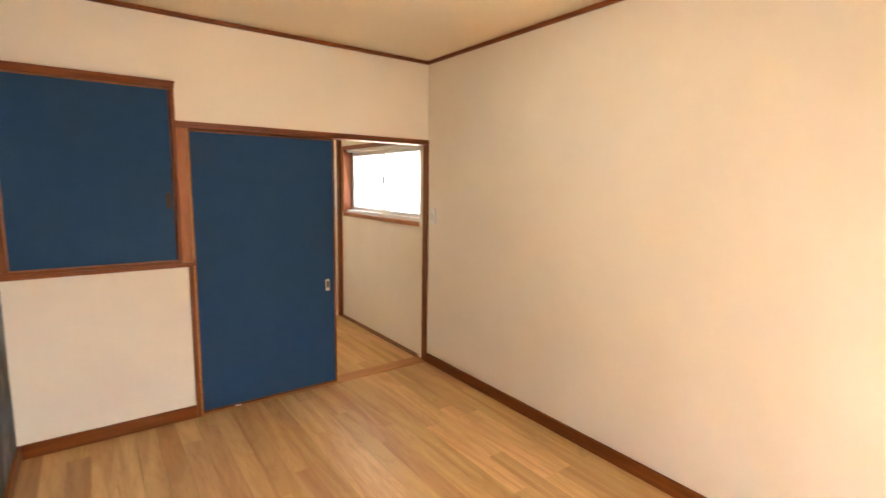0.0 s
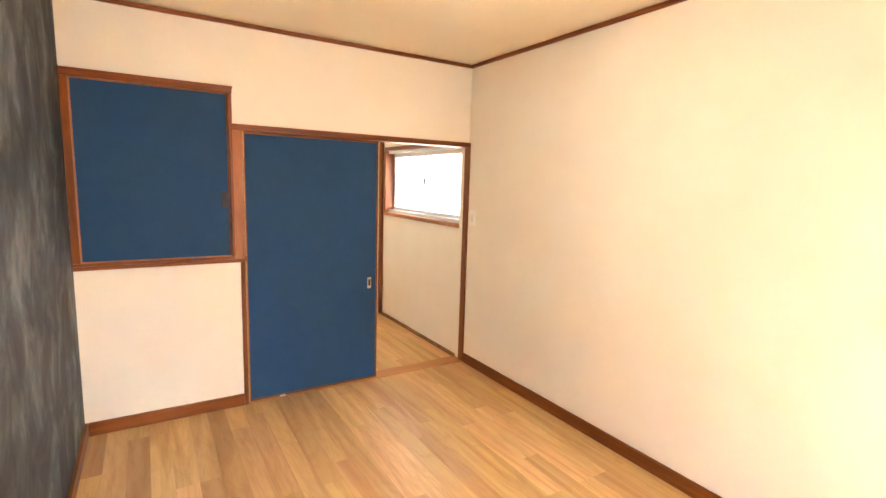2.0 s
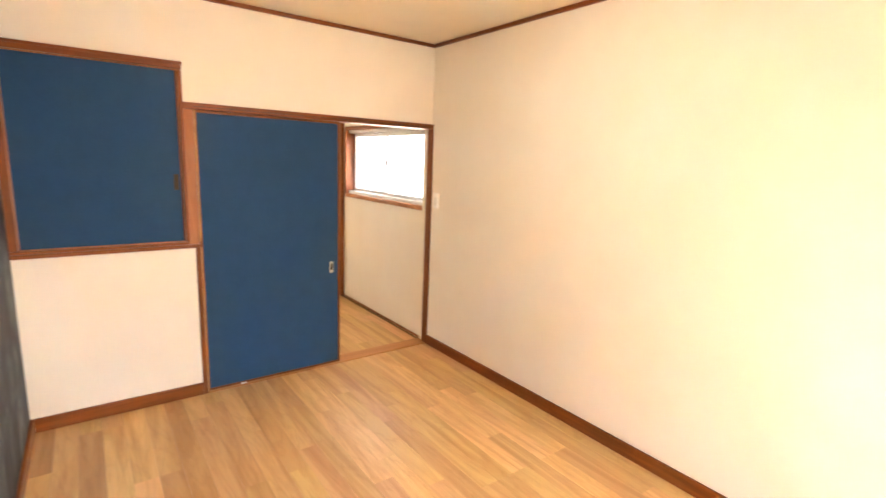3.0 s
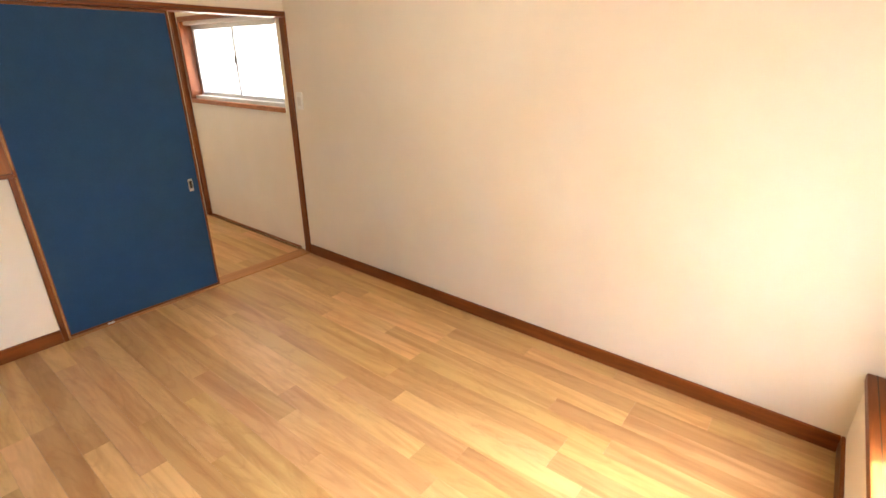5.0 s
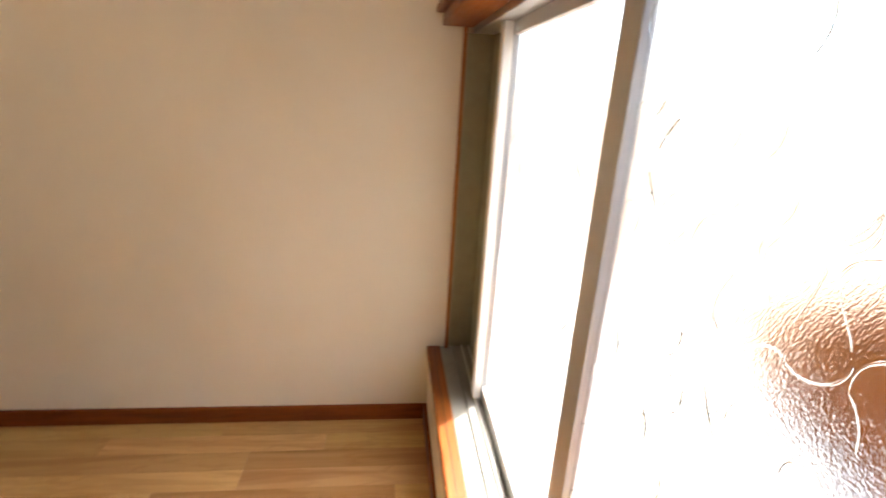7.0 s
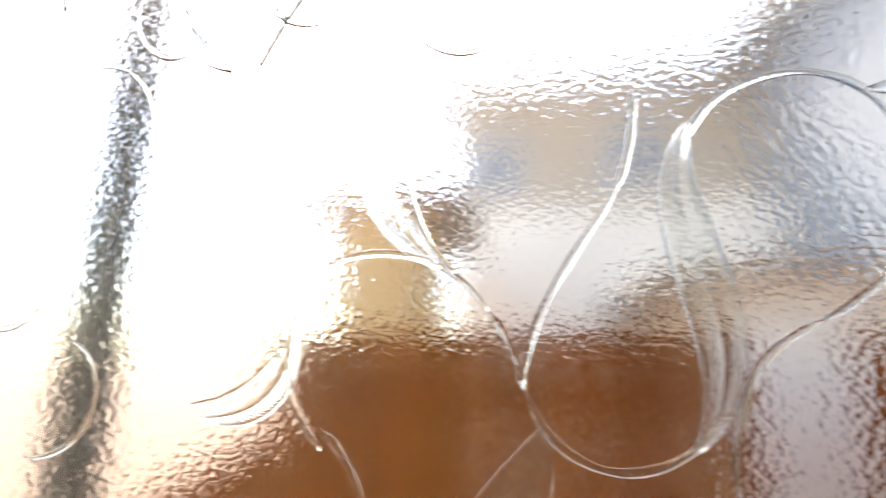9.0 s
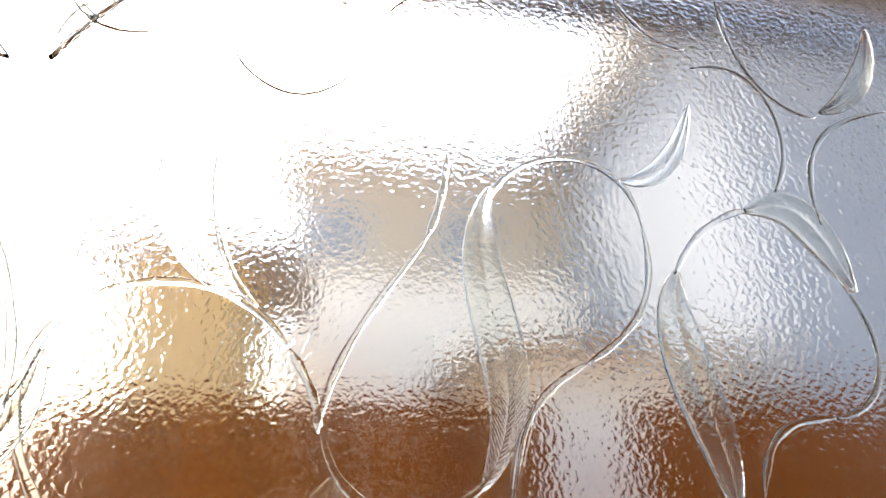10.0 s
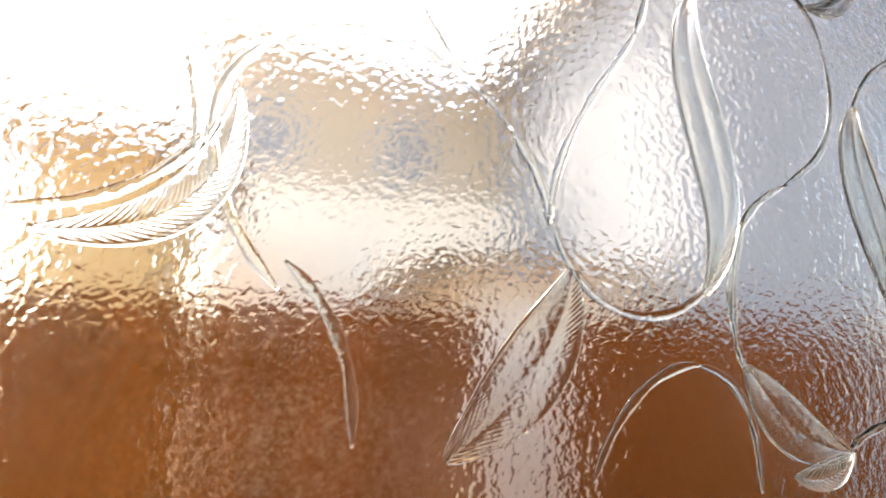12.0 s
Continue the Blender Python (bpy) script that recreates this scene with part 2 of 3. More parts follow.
# ---------------------------------------------------------------- sliding door and its frame
frame_1 = thing("door_frame", "reddish brown wooden frame of the sliding door opening", "door frame", "structure")
part("lintel", block(-1.732, -0.018, LINTEL - 0.036, 0, 0.11, LINTEL, bevel=0.003), TRIM_X, frame_1)
# dark strip on the lintel's face, drawn as the shade in a groove
part("lintel_groove_shade", block(-1.675, -0.0215, LINTEL - 0.022, -0.03, -0.018, LINTEL - 0.019), DARK, frame_1)
part("post", block(-1.732, -0.012, 0.9645, -1.678, 0.11, LINTEL - 0.036, bevel=0.003), POST, frame_1, "orange brown wooden post")
part("post_lower", block(-1.700, -0.0135, 0, -1.675, 0.11, 0.9415, bevel=0.003), TRIM, frame_1)
part("stop_strip", block(-1.677, -0.016, 0.981, -1.666, 0.05, LINTEL - 0.036, bevel=0.002), THRESH, frame_1)
part("stop_strip", block(-1.6745, -0.016, 0.006, -1.666, 0.005, 0.9405, bevel=0.002), THRESH, frame_1)
part("jamb", block(-0.014, -0.018, 0, 0, 0.045, LINTEL - 0.036, bevel=0.003), TRIM, frame_1)
part("threshold", block(-1.675, -0.012, -0.02, -0.0005, 0.115, 0.006, bevel=0.002), THRESH, frame_1, "pale orange wooden threshold")

door_1 = thing("sliding_door", "dark blue papered sliding door with thin brown edging, half open", "door")
part("panel", block(-1.664, 0.012, 0.010, -0.776, 0.030, LINTEL - 0.038), BLUE, door_1)
part("stile", block(-0.784, 0.006, 0.008, -0.772, 0.033, LINTEL - 0.037, bevel=0.002), TRIM, door_1)
part("stile", block(-1.672, 0.006, 0.008, -1.658, 0.033, LINTEL - 0.037, bevel=0.002), TRIM, door_1)
part("rail", block(-1.658, 0.007, LINTEL - 0.052, -0.784, 0.032, LINTEL - 0.037, bevel=0.002), TRIM_X, door_1)
part("rail", block(-1.658, 0.007, 0.008, -0.784, 0.032, 0.020, bevel=0.002), TRIM_X, door_1)
part("guide", block(-1.475, -0.004, 0.0065, -1.440, 0.006, 0.014, bevel=0.002), PLASTIC, door_1, "small white plastic floor guide")
pull = part("pull", block(-0.848, 0.006, 0.692, -0.820, 0.012, 0.772, bevel=0.004), STEEL, door_1, "brushed steel recessed finger pull")
# dark plate on the pull, stands in for shade in its hollow
part("recess_shade", block(-0.842, 0.0045, 0.712, -0.826, 0.0062, 0.760), DARK, pull)

# ---------------------------------------------------------------- closet hatch
hatch = thing("closet_hatch", "dark blue papered closet hatch in a reddish brown frame", "cabinet")
CX0, CX1, CZ0, CZ1 = -2.535, -1.732, 0.942, 1.990
part("top_rail", block(CX0, -0.020, CZ1 - 0.038, CX1 + 0.006, 0.074, CZ1, bevel=0.004), TRIM_X, hatch)
part("top_moulding", block(CX0, -0.0255, CZ1 - 0.013, CX1 + 0.009, -0.0203, CZ1 + 0.002, bevel=0.002), TRIM_X, hatch)
part("bottom_rail", block(CX0, -0.020, CZ0, -1.675, 0.074, CZ0 + 0.022, bevel=0.004), TRIM_X, hatch)
part("bottom_lip", block(CX0, -0.014, CZ0 + 0.0225, CX1, 0.074, CZ0 + 0.038, bevel=0.003), TRIM_X, hatch)
part("side_rail", block(CX0, -0.017, CZ0 + 0.039, CX0 + 0.036, 0.074, CZ1 - 0.039, bevel=0.004), TRIM, hatch)
part("side_rail", block(CX1 - 0.016, -0.017, CZ0 + 0.039, CX1 + 0.004, 0.074, CZ1 - 0.039, bevel=0.004), TRIM, hatch)
for name, args in (("bead", (CX0 + 0.0365, -0.004, CZ1 - 0.0445, CX1 - 0.0165, 0.003, CZ1 - 0.0385)), ("bead", (CX0 + 0.0365, -0.004, CZ0 + 0.0385, CX1 - 0.0165, 0.003, CZ0 + 0.0445)),
                   ("bead", (CX0 + 0.0365, -0.004, CZ0 + 0.045, CX0 + 0.0425, 0.003, CZ1 - 0.045))):
    part(name, block(*args, bevel=0.001), POST, hatch, "thin orange brown bead")
leaf_door = part("door", block(CX0 + 0.042, 0.004, CZ0 + 0.045, CX1 - 0.022, 0.024, CZ1 - 0.045), BLUE, hatch)
part("edging", block(CX1 - 0.026, 0.001, CZ0 + 0.040, CX1 - 0.017, 0.026, CZ1 - 0.040, bevel=0.002), TRIM, leaf_door)
part("pull", block(CX1 - 0.062, 0.000, 1.285, CX1 - 0.036, 0.004, 1.375, bevel=0.002), DARK, leaf_door, "dark bronze finger pull")

# ---------------------------------------------------------------- ceiling light
def glow(name, colour, strength):
    m, n, l, b = shader(name, 0.5, 0.0, (0.8, 0.78, 0.72))
    b.inputs["Emission Color"].default_value, b.inputs["Emission Strength"].default_value = (*colour, 1), strength
    return m


def turned(profile, x, y, n=40):
    bm = bmesh.new()
    rows = [[bm.verts.new((x + r * math.cos(2 * math.pi * k / n), y + r * math.sin(2 * math.pi * k / n), z)) for k in range(n)] for r, z in profile]
    for p, q in zip(rows, rows[1:]):
        for k in range(n):
            bm.faces.new((p[k], p[(k + 1) % n], q[(k + 1) % n], q[k])).smooth = True
    bm.faces.new(rows[0]), bm.faces.new(rows[-1])
    return bm


lamp = thing("ceiling_light", "round white ceiling light, lit, fixed to the ceiling", "ceiling light")
part("base", turned([(0.19, H - 0.0005), (0.19, H - 0.022), (0.17, H - 0.024)], -1.14, -1.58), PLASTIC, lamp)
part("shade", turned([(0.215, H - 0.025), (0.235, H - 0.045), (0.23, H - 0.075), (0.19, H - 0.100), (0.10, H - 0.115), (0.01, H - 0.118)], -1.14, -1.58),
     glow("lamp_shade", (1.0, 0.94, 0.84), 0.55), lamp, "glowing white acrylic shade")

# ---------------------------------------------------------------- light switch
switch = thing("light_switch", "cream plastic light switch plate on the wallpaper", "light switch")
part("plate", block(-0.011, -0.120, 1.139, 0, -0.050, 1.259, bevel=0.004), PLASTIC, switch)
part("rocker", block(-0.013, -0.104, 1.165, -0.009, -0.066, 1.225, bevel=0.002), ROCKER, switch)

# ---------------------------------------------------------------- hall window
def sash(parent, axis, lo, hi, z0, z1, at, stile, depth, frame_mat, pane_mat, low_rail=0.05):
    """A framed pane that spans lo to hi along one axis, centred at `at` on the other."""
    def bar(name, a, b, za, zb, d, mat, bev=0.003):
        args = (a, at - d, za, b, at + d, zb) if axis == "x" else (at - d, a, za, at + d, b, zb)
        return part(name, block(*args, bevel=bev), mat, parent)
    d = depth / 2
    bar("stile", lo, lo + stile, z0, z1, d, frame_mat)
    bar("stile", hi - stile, hi, z0, z1, d, frame_mat)
    bar("top_rail", lo + stile, hi - stile, z1 - 0.035, z1, d * 0.96, frame_mat)
    bar("bottom_rail", lo + stile, hi - stile, z0, z0 + low_rail, d * 0.96, frame_mat)
    p = bar("pane", lo + stile - 0.004, hi - stile + 0.004, z0 + low_rail - 0.004, z1 - 0.031, 0.002, pane_mat, 0)
    p.visible_shadow = pane_mat is FROST
    return p


window_2 = thing("window_2", "small sliding window with bright frosted panes in the hall", "window", "structure")
HZ0, HZ1 = 1.165, 1.78
part("sill", block(-0.004, 0.112, 1.10, 0.15, 1.575, 1.135, bevel=0.004), POST, window_2, "orange brown wooden sill")
part("head", block(-0.004, 0.112, HZ1, 0.15, 1.575, HZ1 + 0.035, bevel=0.004), TRIM_Y, window_2)
part("side", block(-0.004, 1.545, 1.136, 0.15, 1.58, HZ1 - 0.001, bevel=0.004), TRIM, window_2)
part("track", block(0.03, 0.113, 1.136, 0.14, 1.544, 1.165, bevel=0.003), ALU, window_2)
part("head_track", block(0.03, 0.113, HZ1 - 0.03, 0.14, 1.544, HZ1 - 0.001, bevel=0.003), ALU, window_2)
sash(window_2, "y", 0.114, 0.83, HZ0 + 0.001, HZ1 - 0.031, 0.075, 0.028, 0.022, ALU, FROST, 0.03)
sash(window_2, "y", 0.80, 1.540, HZ0 + 0.001, HZ1 - 0.031, 0.105, 0.028, 0.022, ALU, FROST, 0.03)
part("catch", block(0.055, 0.808, 1.44, 0.063, 0.824, 1.50, bevel=0.002), DARK, window_2)
structure("trim_hall_corner", block(-0.02, HALL_Y - 0.045, 0, 0.019, HALL_Y - 0.001, 2.05, bevel=0.003), TRIM, "brown post in the hall corner", "trim")

# ---------------------------------------------------------------- large window
window_1 = thing("window_1", "wide aluminium sliding window with leaf-patterned textured glass", "window", "structure")
part("sill_board", block(-W, -3.508, SILL - 0.040, -0.001, -D + 0.012, SILL, bevel=0.006), TRIM_X, window_1, "glossy reddish brown sill board")
# thin dark strip on the sill board, coloured as a groove's shade
part("sill_groove_shade", block(-W, -3.4795, SILL - 0.001, -0.001, -3.4765, SILL + 0.0008), DARK, window_1)
part("sill_strip", block(-W, -3.565, SILL - 0.030, -0.001, -3.5085, SILL - 0.004, bevel=0.003), DULL, window_1, "dull aluminium inner sill strip")
part("head_board", block(-W, -D - 0.105, HEAD, -0.001, -D + 0.010, HEAD + 0.040, bevel=0.006), TRIM_X, window_1)
part("head_moulding", block(-W, -D - 0.0, HEAD + 0.0405, -0.001, -D + 0.035, HEAD + 0.066, bevel=0.008), TRIM_X, window_1)
for x in (-0.022, -W):
    part("jamb", block(x, -3.639, SILL + 0.0085, x + 0.021, -3.541, HEAD - 0.0205, bevel=0.003), PANEL, window_1, "dull grey-green side jamb")
    part("jamb_edge", block(x, -3.5405, SILL - 0.003, x + 0.021, -3.528, HEAD, bevel=0.003), POST, window_1)
GX0, GX1, GXM = -2.480, -0.375, -1.245
part("track", block(-W, -3.66, SILL - 0.02, 0, -3.5655, SILL + 0.008, bevel=0.003), DULL, window_1)
part("track_rib", block(-W + 0.03, -3.603, SILL + 0.0085, -0.03, -3.597, SILL + 0.020, bevel=0.001), ALU, window_1)
part("track_rib", block(-W + 0.03, -3.635, SILL + 0.0085, -0.03, -3.629, SILL + 0.020, bevel=0.001), ALU, window_1)
part("head_track", block(-W, -3.66, HEAD - 0.020, 0, -3.5655, HEAD + 0.02, bevel=0.003), ALU, window_1)
part("side_panel", block(GX1 - 0.01, -3.656, SILL + 0.009, -0.0005, -3.640, HEAD - 0.021), PANEL, window_1, "dull grey-green fixed side panel")
INNER, OUTER = -3.600, -3.632
inner_pane = sash(window_1, "x", GX0, GXM + 0.045, SILL + 0.021, HEAD - 0.021, INNER, 0.062, 0.026, ALU, GLASS)
# white plastic here paints the sunlight's shine on the aluminium stile
part("pull_stile", block(GX1 - 0.050, -3.6185, SILL + 0.021, GX1 - 0.004, -3.588, HEAD - 0.021, bevel=0.004), PLASTIC, window_1, "aluminium pull stile, coloured white for the sun's shine on it")
outer_pane = sash(window_1, "x", GXM + 0.045, GX1, SILL + 0.021, HEAD - 0.021, OUTER, 0.045, 0.026, ALU, GLASS)
part("roller", block(GX1 - 0.05, -3.618, SILL + 0.009, GX1 - 0.02, -3.610, SILL + 0.03, bevel=0.002), ALU, window_1)

# raised clear relief on the pebbled glass: round loops and ribbed leaves
FACE = INNER + 0.0021


def add_loop(bm, x, z, rx, rz, tilt=0.0, y=FACE, r=0.0014, n=60, a0=0.0, a1=360.0):
    """A raised glass line round an oval, whole or from angle a0 to a1 (0 is towards -x, 90 is up), thinning to its ends."""
    rings = []
    whole = a1 - a0 >= 360
    ct, st = math.cos(tilt), math.sin(tilt)
    for i in range(n):
        u = i / n if whole else i / (n - 1)
        a = radians(a0 + (a1 - a0) * u)
        swell = r * (1.0 + 0.35 * math.sin(a * 2 + x * 90)) * (1.0 if whole else 0.25 + 0.75 * math.sin(math.pi * u) ** 0.5)
        px, pz = -math.cos(a), math.sin(a)
        pinch = 1.0 - 0.16 * max(0.0, -pz) ** 2 * (1 if int(x * 1000) % 2 else 0.4)
        row = []
        for k in range(6):
            b = 2 * math.pi * k / 6
            ox, oz = (rx * pinch + swell * math.cos(b)) * px, (rz + swell * math.cos(b)) * pz
            row.append(bm.verts.new((x + ct * ox - st * oz, y + swell * 0.48 * (1 + math.sin(b)), z + st * ox + ct * oz)))
        rings.append(row)
    for i in range(n if whole else n - 1):
        p, q = rings[i], rings[(i + 1) % n]
        for k in range(6):
            bm.faces.new((p[k], p[(k + 1) % 6], q[(k + 1) % 6], q[k])).smooth = True


def add_leaf(bm, x0, z0, x1, z1, width, y=FACE, n=120, m=8, bend=0.22):
    d = Vector((x1 - x0, z1 - z0))
    length = d.length
    d.normalize()
    side = Vector((-d.y, d.x))
    top, low = [], []
    for i in range(n + 1):
        u = i / n
        half = width * 0.5 * math.sin(math.pi * min(1, u * 0.98 + 0.01)) ** 0.8 + 0.0002
        mid = Vector((x0, z0)) + d * (length * u) + side * (bend * length * math.sin(math.pi * u) * 0.5)
        rt, rl = [], []
        for k in range(m + 1):
            v = 2 * k / m - 1
            p = mid + side * (half * v)
            rib = 0.00014 * math.sin(u * length * 4200 + abs(v) * 6.0)
            h = 0.0009 * (1 - v * v) + (0.0007 if k == m // 2 else 0.0) + rib * (1 - abs(v) ** 3) + 0.0005
            rt.append(bm.verts.new((p.x, y + h, p.y)))
            rl.append(bm.verts.new((p.x, y, p.y)))
        top.append(rt)
        low.append(rl)
    for i in range(n):
        for k in range(m):
            bm.faces.new((top[i][k], top[i + 1][k], top[i + 1][k + 1], top[i][k + 1])).smooth = True
            bm.faces.new((low[i][k + 1], low[i + 1][k + 1], low[i + 1][k], low[i][k]))
        for k in (0, m):
            bm.faces.new((top[i][k], low[i][k], low[i + 1][k], top[i + 1][k]))
    for i in (0, n):
        for k in range(m):
            bm.faces.new((top[i][k], top[i][k + 1], low[i][k + 1], low[i][k]))


PLACED = []


def layer():
    """Each raised piece starts a hair further out than the one before."""
    return FACE + 0.00004 * len(inner_pane.children)


def bezier(p, u):
    """A point and its direction on a cubic curve of four (x, z) pairs."""
    a, b, c, d = (Vector(q) for q in p)
    v = 1 - u
    return v ** 3 * a + 3 * v * v * u * b + 3 * v * u * u * c + u ** 3 * d, (v * v * (b - a) + 2 * v * u * (c - b) + u * u * (d - c)).normalized()


def relief_line(*xz, r=0.0015, n=40, m=8):
    """A raised half-round glass line along a cubic curve."""
    pts = list(zip(xz[::2], xz[1::2]))
    bm, rows, base = bmesh.new(), [], layer()
    for i in range(n + 1):
        p, d = bezier(pts, i / n)
        side = Vector((-d.y, d.x))
        swell = r * (0.85 + 0.3 * math.sin(i * 0.23 + xz[0] * 70) ** 2) * min(1.0, 0.3 + 0.14 * min(i, n - i))
        row = []
        for k in range(m + 1):
            a = math.pi * k / m
            q = p + side * (swell * math.cos(a))
            row.append(bm.verts.new((q.x, base + 0.62 * swell * math.sin(a), q.y)))
        rows.append(row)
        if i % 8 == 0:
            PLACED.append((p.x, p.y, 0.026))
    for p, q in zip(rows, rows[1:]):
        for k in range(m):
            bm.faces.new((p[k], p[k + 1], q[k + 1], q[k])).smooth = True
        bm.faces.new((p[0], q[0], q[m], p[m]))
    bm.faces.new(rows[0]), bm.faces.new(rows[-1])
    ob = part("relief_line", bm, RIB, inner_pane)
    ob.visible_shadow = False


def relief_leaf(*xzw):
    """A clear leaf along a cubic midrib: two hollowed halves with slanting veins, raised rim and rib."""
    width = xzw[-1]
    pts = list(zip(xzw[:-1:2], xzw[1::2]))
    length = sum((Vector(p) - Vector(q)).length for p, q in zip(pts, pts[1:]))
    n, m = int(max(60, length * 2600)), 36
    bm, top, low, base = bmesh.new(), [], [], layer()
    for i in range(n + 1):
        u = i / n
        p, d = bezier(pts, u)
        side = Vector((-d.y, d.x))
        half = width * 0.5 * math.sin(math.pi * (0.02 + 0.96 * u)) ** 0.75
        rt, rl = [], []
        for k in range(m + 1):
            v = 2 * k / m - 1
            q = p + side * (half * v)
            a = abs(v)
            vein = 0.00026 * math.sin((u * length + a * half * 1.8) * 2900) * math.sin(math.pi * a)
            h = 0.0006 + 0.0007 * (1 - a) ** 3 + 0.0008 * a ** 6 + vein
            rt.append(bm.verts.new((q.x, base + (h if k not in (0, m) else 0.0002), q.y)))
            rl.append(bm.verts.new((q.x, base, q.y)))
        top.append(rt)
        low.append(rl)
        if i % 20 == 0:
            PLACED.append((p.x, p.y, half + 0.006))
    for i in range(n):
        for k in range(m):
            bm.faces.new((top[i][k], top[i + 1][k], top[i + 1][k + 1], top[i][k + 1])).smooth = True
            bm.faces.new((low[i][k + 1], low[i + 1][k + 1], low[i + 1][k], low[i][k]))
        for k in (0, m):
            bm.faces.new((top[i][k], low[i][k], low[i + 1][k], top[i + 1][k]))
    for i in (0, n):
        for k in range(m):
            bm.faces.new((top[i][k], top[i][k + 1], low[i][k + 1], low[i][k]))
    ob = part("relief_leaf", bm, VEINED, inner_pane)
    ob.visible_shadow = False


relief_line(-1.3730, 1.3470, -1.3710, 1.3970, -1.4390, 1.4050, -1.4300, 1.3580, r=0.0012)
relief_line(-1.4300, 1.3580, -1.4220, 1.3250, -1.3720, 1.3210, -1.3420, 1.2860, r=0.0012)
relief_line(-1.4440, 1.3270, -1.4310, 1.3810, -1.4960, 1.3980, -1.5160, 1.3740, r=0.0012)
relief_line(-1.4360, 1.3770, -1.4570, 1.3730, -1.4890, 1.3850, -1.5020, 1.4020, r=0.0012)
relief_line(-1.5140, 1.4070, -1.5280, 1.3680, -1.5680, 1.3860, -1.5630, 1.4280, r=0.0012)
relief_line(-1.5460, 1.3650, -1.5550, 1.4000, -1.6010, 1.4050, -1.6050, 1.3780, r=0.0012)
relief_line(-1.6050, 1.3780, -1.6070, 1.3580, -1.5940, 1.3340, -1.5910, 1.3180, r=0.0012)
relief_line(-1.5460, 1.3650, -1.5450, 1.3450, -1.5640, 1.3330, -1.5710, 1.3120, r=0.0012)
relief_line(-1.5760, 1.3970, -1.6050, 1.3860, -1.6400, 1.4140, -1.6300, 1.4390, r=0.0012)
relief_line(-1.6300, 1.4390, -1.6250, 1.4620, -1.6060, 1.4660, -1.5940, 1.4620, r=0.0012)
relief_line(-1.5990, 1.3920, -1.6230, 1.3810, -1.6370, 1.3980, -1.6350, 1.4160, r=0.0012)
relief_line(-1.6110, 1.4970, -1.6150, 1.4670, -1.6280, 1.4510, -1.6470, 1.4500, r=0.0012)
relief_line(-1.6220, 1.4990, -1.6330, 1.5160, -1.6580, 1.5070, -1.6760, 1.5140, r=0.0012)
relief_line(-1.6450, 1.4080, -1.6340, 1.4400, -1.6700, 1.4610, -1.6880, 1.4380, r=0.0012)
relief_line(-1.6880, 1.4380, -1.6950, 1.4310, -1.7010, 1.4270, -1.7070, 1.4270, r=0.0012)
relief_line(-1.6450, 1.4080, -1.6520, 1.3930, -1.6650, 1.3910, -1.6780, 1.3980, r=0.0012)
relief_line(-1.6180, 1.3670, -1.6150, 1.3900, -1.6530, 1.4000, -1.6680, 1.3890, r=0.0012)
relief_line(-1.6180, 1.3670, -1.6240, 1.3490, -1.6360, 1.3420, -1.6430, 1.3250, r=0.0012)
relief_line(-1.6510, 1.2960, -1.6430, 1.3260, -1.6840, 1.3500, -1.7050, 1.3230, r=0.0012)
relief_line(-1.6510, 1.2960, -1.6680, 1.2830, -1.6690, 1.2650, -1.6690, 1.2590, r=0.0012)
relief_line(-1.5120, 1.2980, -1.5170, 1.2550, -1.5740, 1.2840, -1.5700, 1.3170, r=0.0012)
relief_line(-1.5480, 1.2680, -1.5710, 1.2980, -1.5930, 1.2950, -1.5950, 1.2870, r=0.0012)
relief_line(-1.5950, 1.2870, -1.6220, 1.2750, -1.6500, 1.2990, -1.6480, 1.3150, r=0.0012)
relief_line(-1.3630, 1.3040, -1.4080, 1.3510, -1.4600, 1.3100, -1.4570, 1.2780, r=0.0012)
relief_line(-1.4570, 1.2780, -1.4350, 1.2480, -1.4040, 1.2530, -1.3880, 1.2450, r=0.0012)
relief_leaf(-1.6410, 1.4490, -1.6700, 1.4500, -1.6670, 1.4910, -1.6860, 1.5040, 0.0130)
relief_leaf(-1.6590, 1.3920, -1.6770, 1.3890, -1.6860, 1.3760, -1.6850, 1.3510, 0.0090)
relief_leaf(-1.5160, 1.3330, -1.4910, 1.3110, -1.4890, 1.2820, -1.5170, 1.2730, 0.0140)
relief_leaf(-1.5990, 1.3940, -1.6160, 1.3940, -1.6280, 1.4060, -1.6330, 1.4220, 0.0090)
relief_leaf(-1.5480, 1.3560, -1.5370, 1.3660, -1.5460, 1.3810, -1.5580, 1.3860, 0.0100)
relief_line(-1.9170, 1.3210, -1.8990, 1.3400, -1.8900, 1.3690, -1.9110, 1.3870)
relief_line(-1.9110, 1.3870, -1.9300, 1.4010, -1.9630, 1.3960, -1.9790, 1.3720)
relief_line(-1.9790, 1.3720, -1.9870, 1.3610, -1.9910, 1.3530, -1.9910, 1.3440)
relief_line(-1.9910, 1.3440, -1.9920, 1.3700, -2.0120, 1.3930, -2.0270, 1.4160)
relief_line(-2.0270, 1.4160, -2.0320, 1.4270, -2.0350, 1.4400, -2.0360, 1.4560)
relief_line(-1.9450, 1.4630, -1.9440, 1.4250, -1.9500, 1.4010, -1.9670, 1.3860)
relief_line(-2.0510, 1.4290, -2.0600, 1.4650, -2.1190, 1.4720, -2.1220, 1.4290)
relief_line(-2.1220, 1.4290, -2.1250, 1.3980, -2.1160, 1.3830, -2.0890, 1.3680)
relief_line(-2.0890, 1.3680, -2.0690, 1.3590, -2.0560, 1.3450, -2.0570, 1.3130)
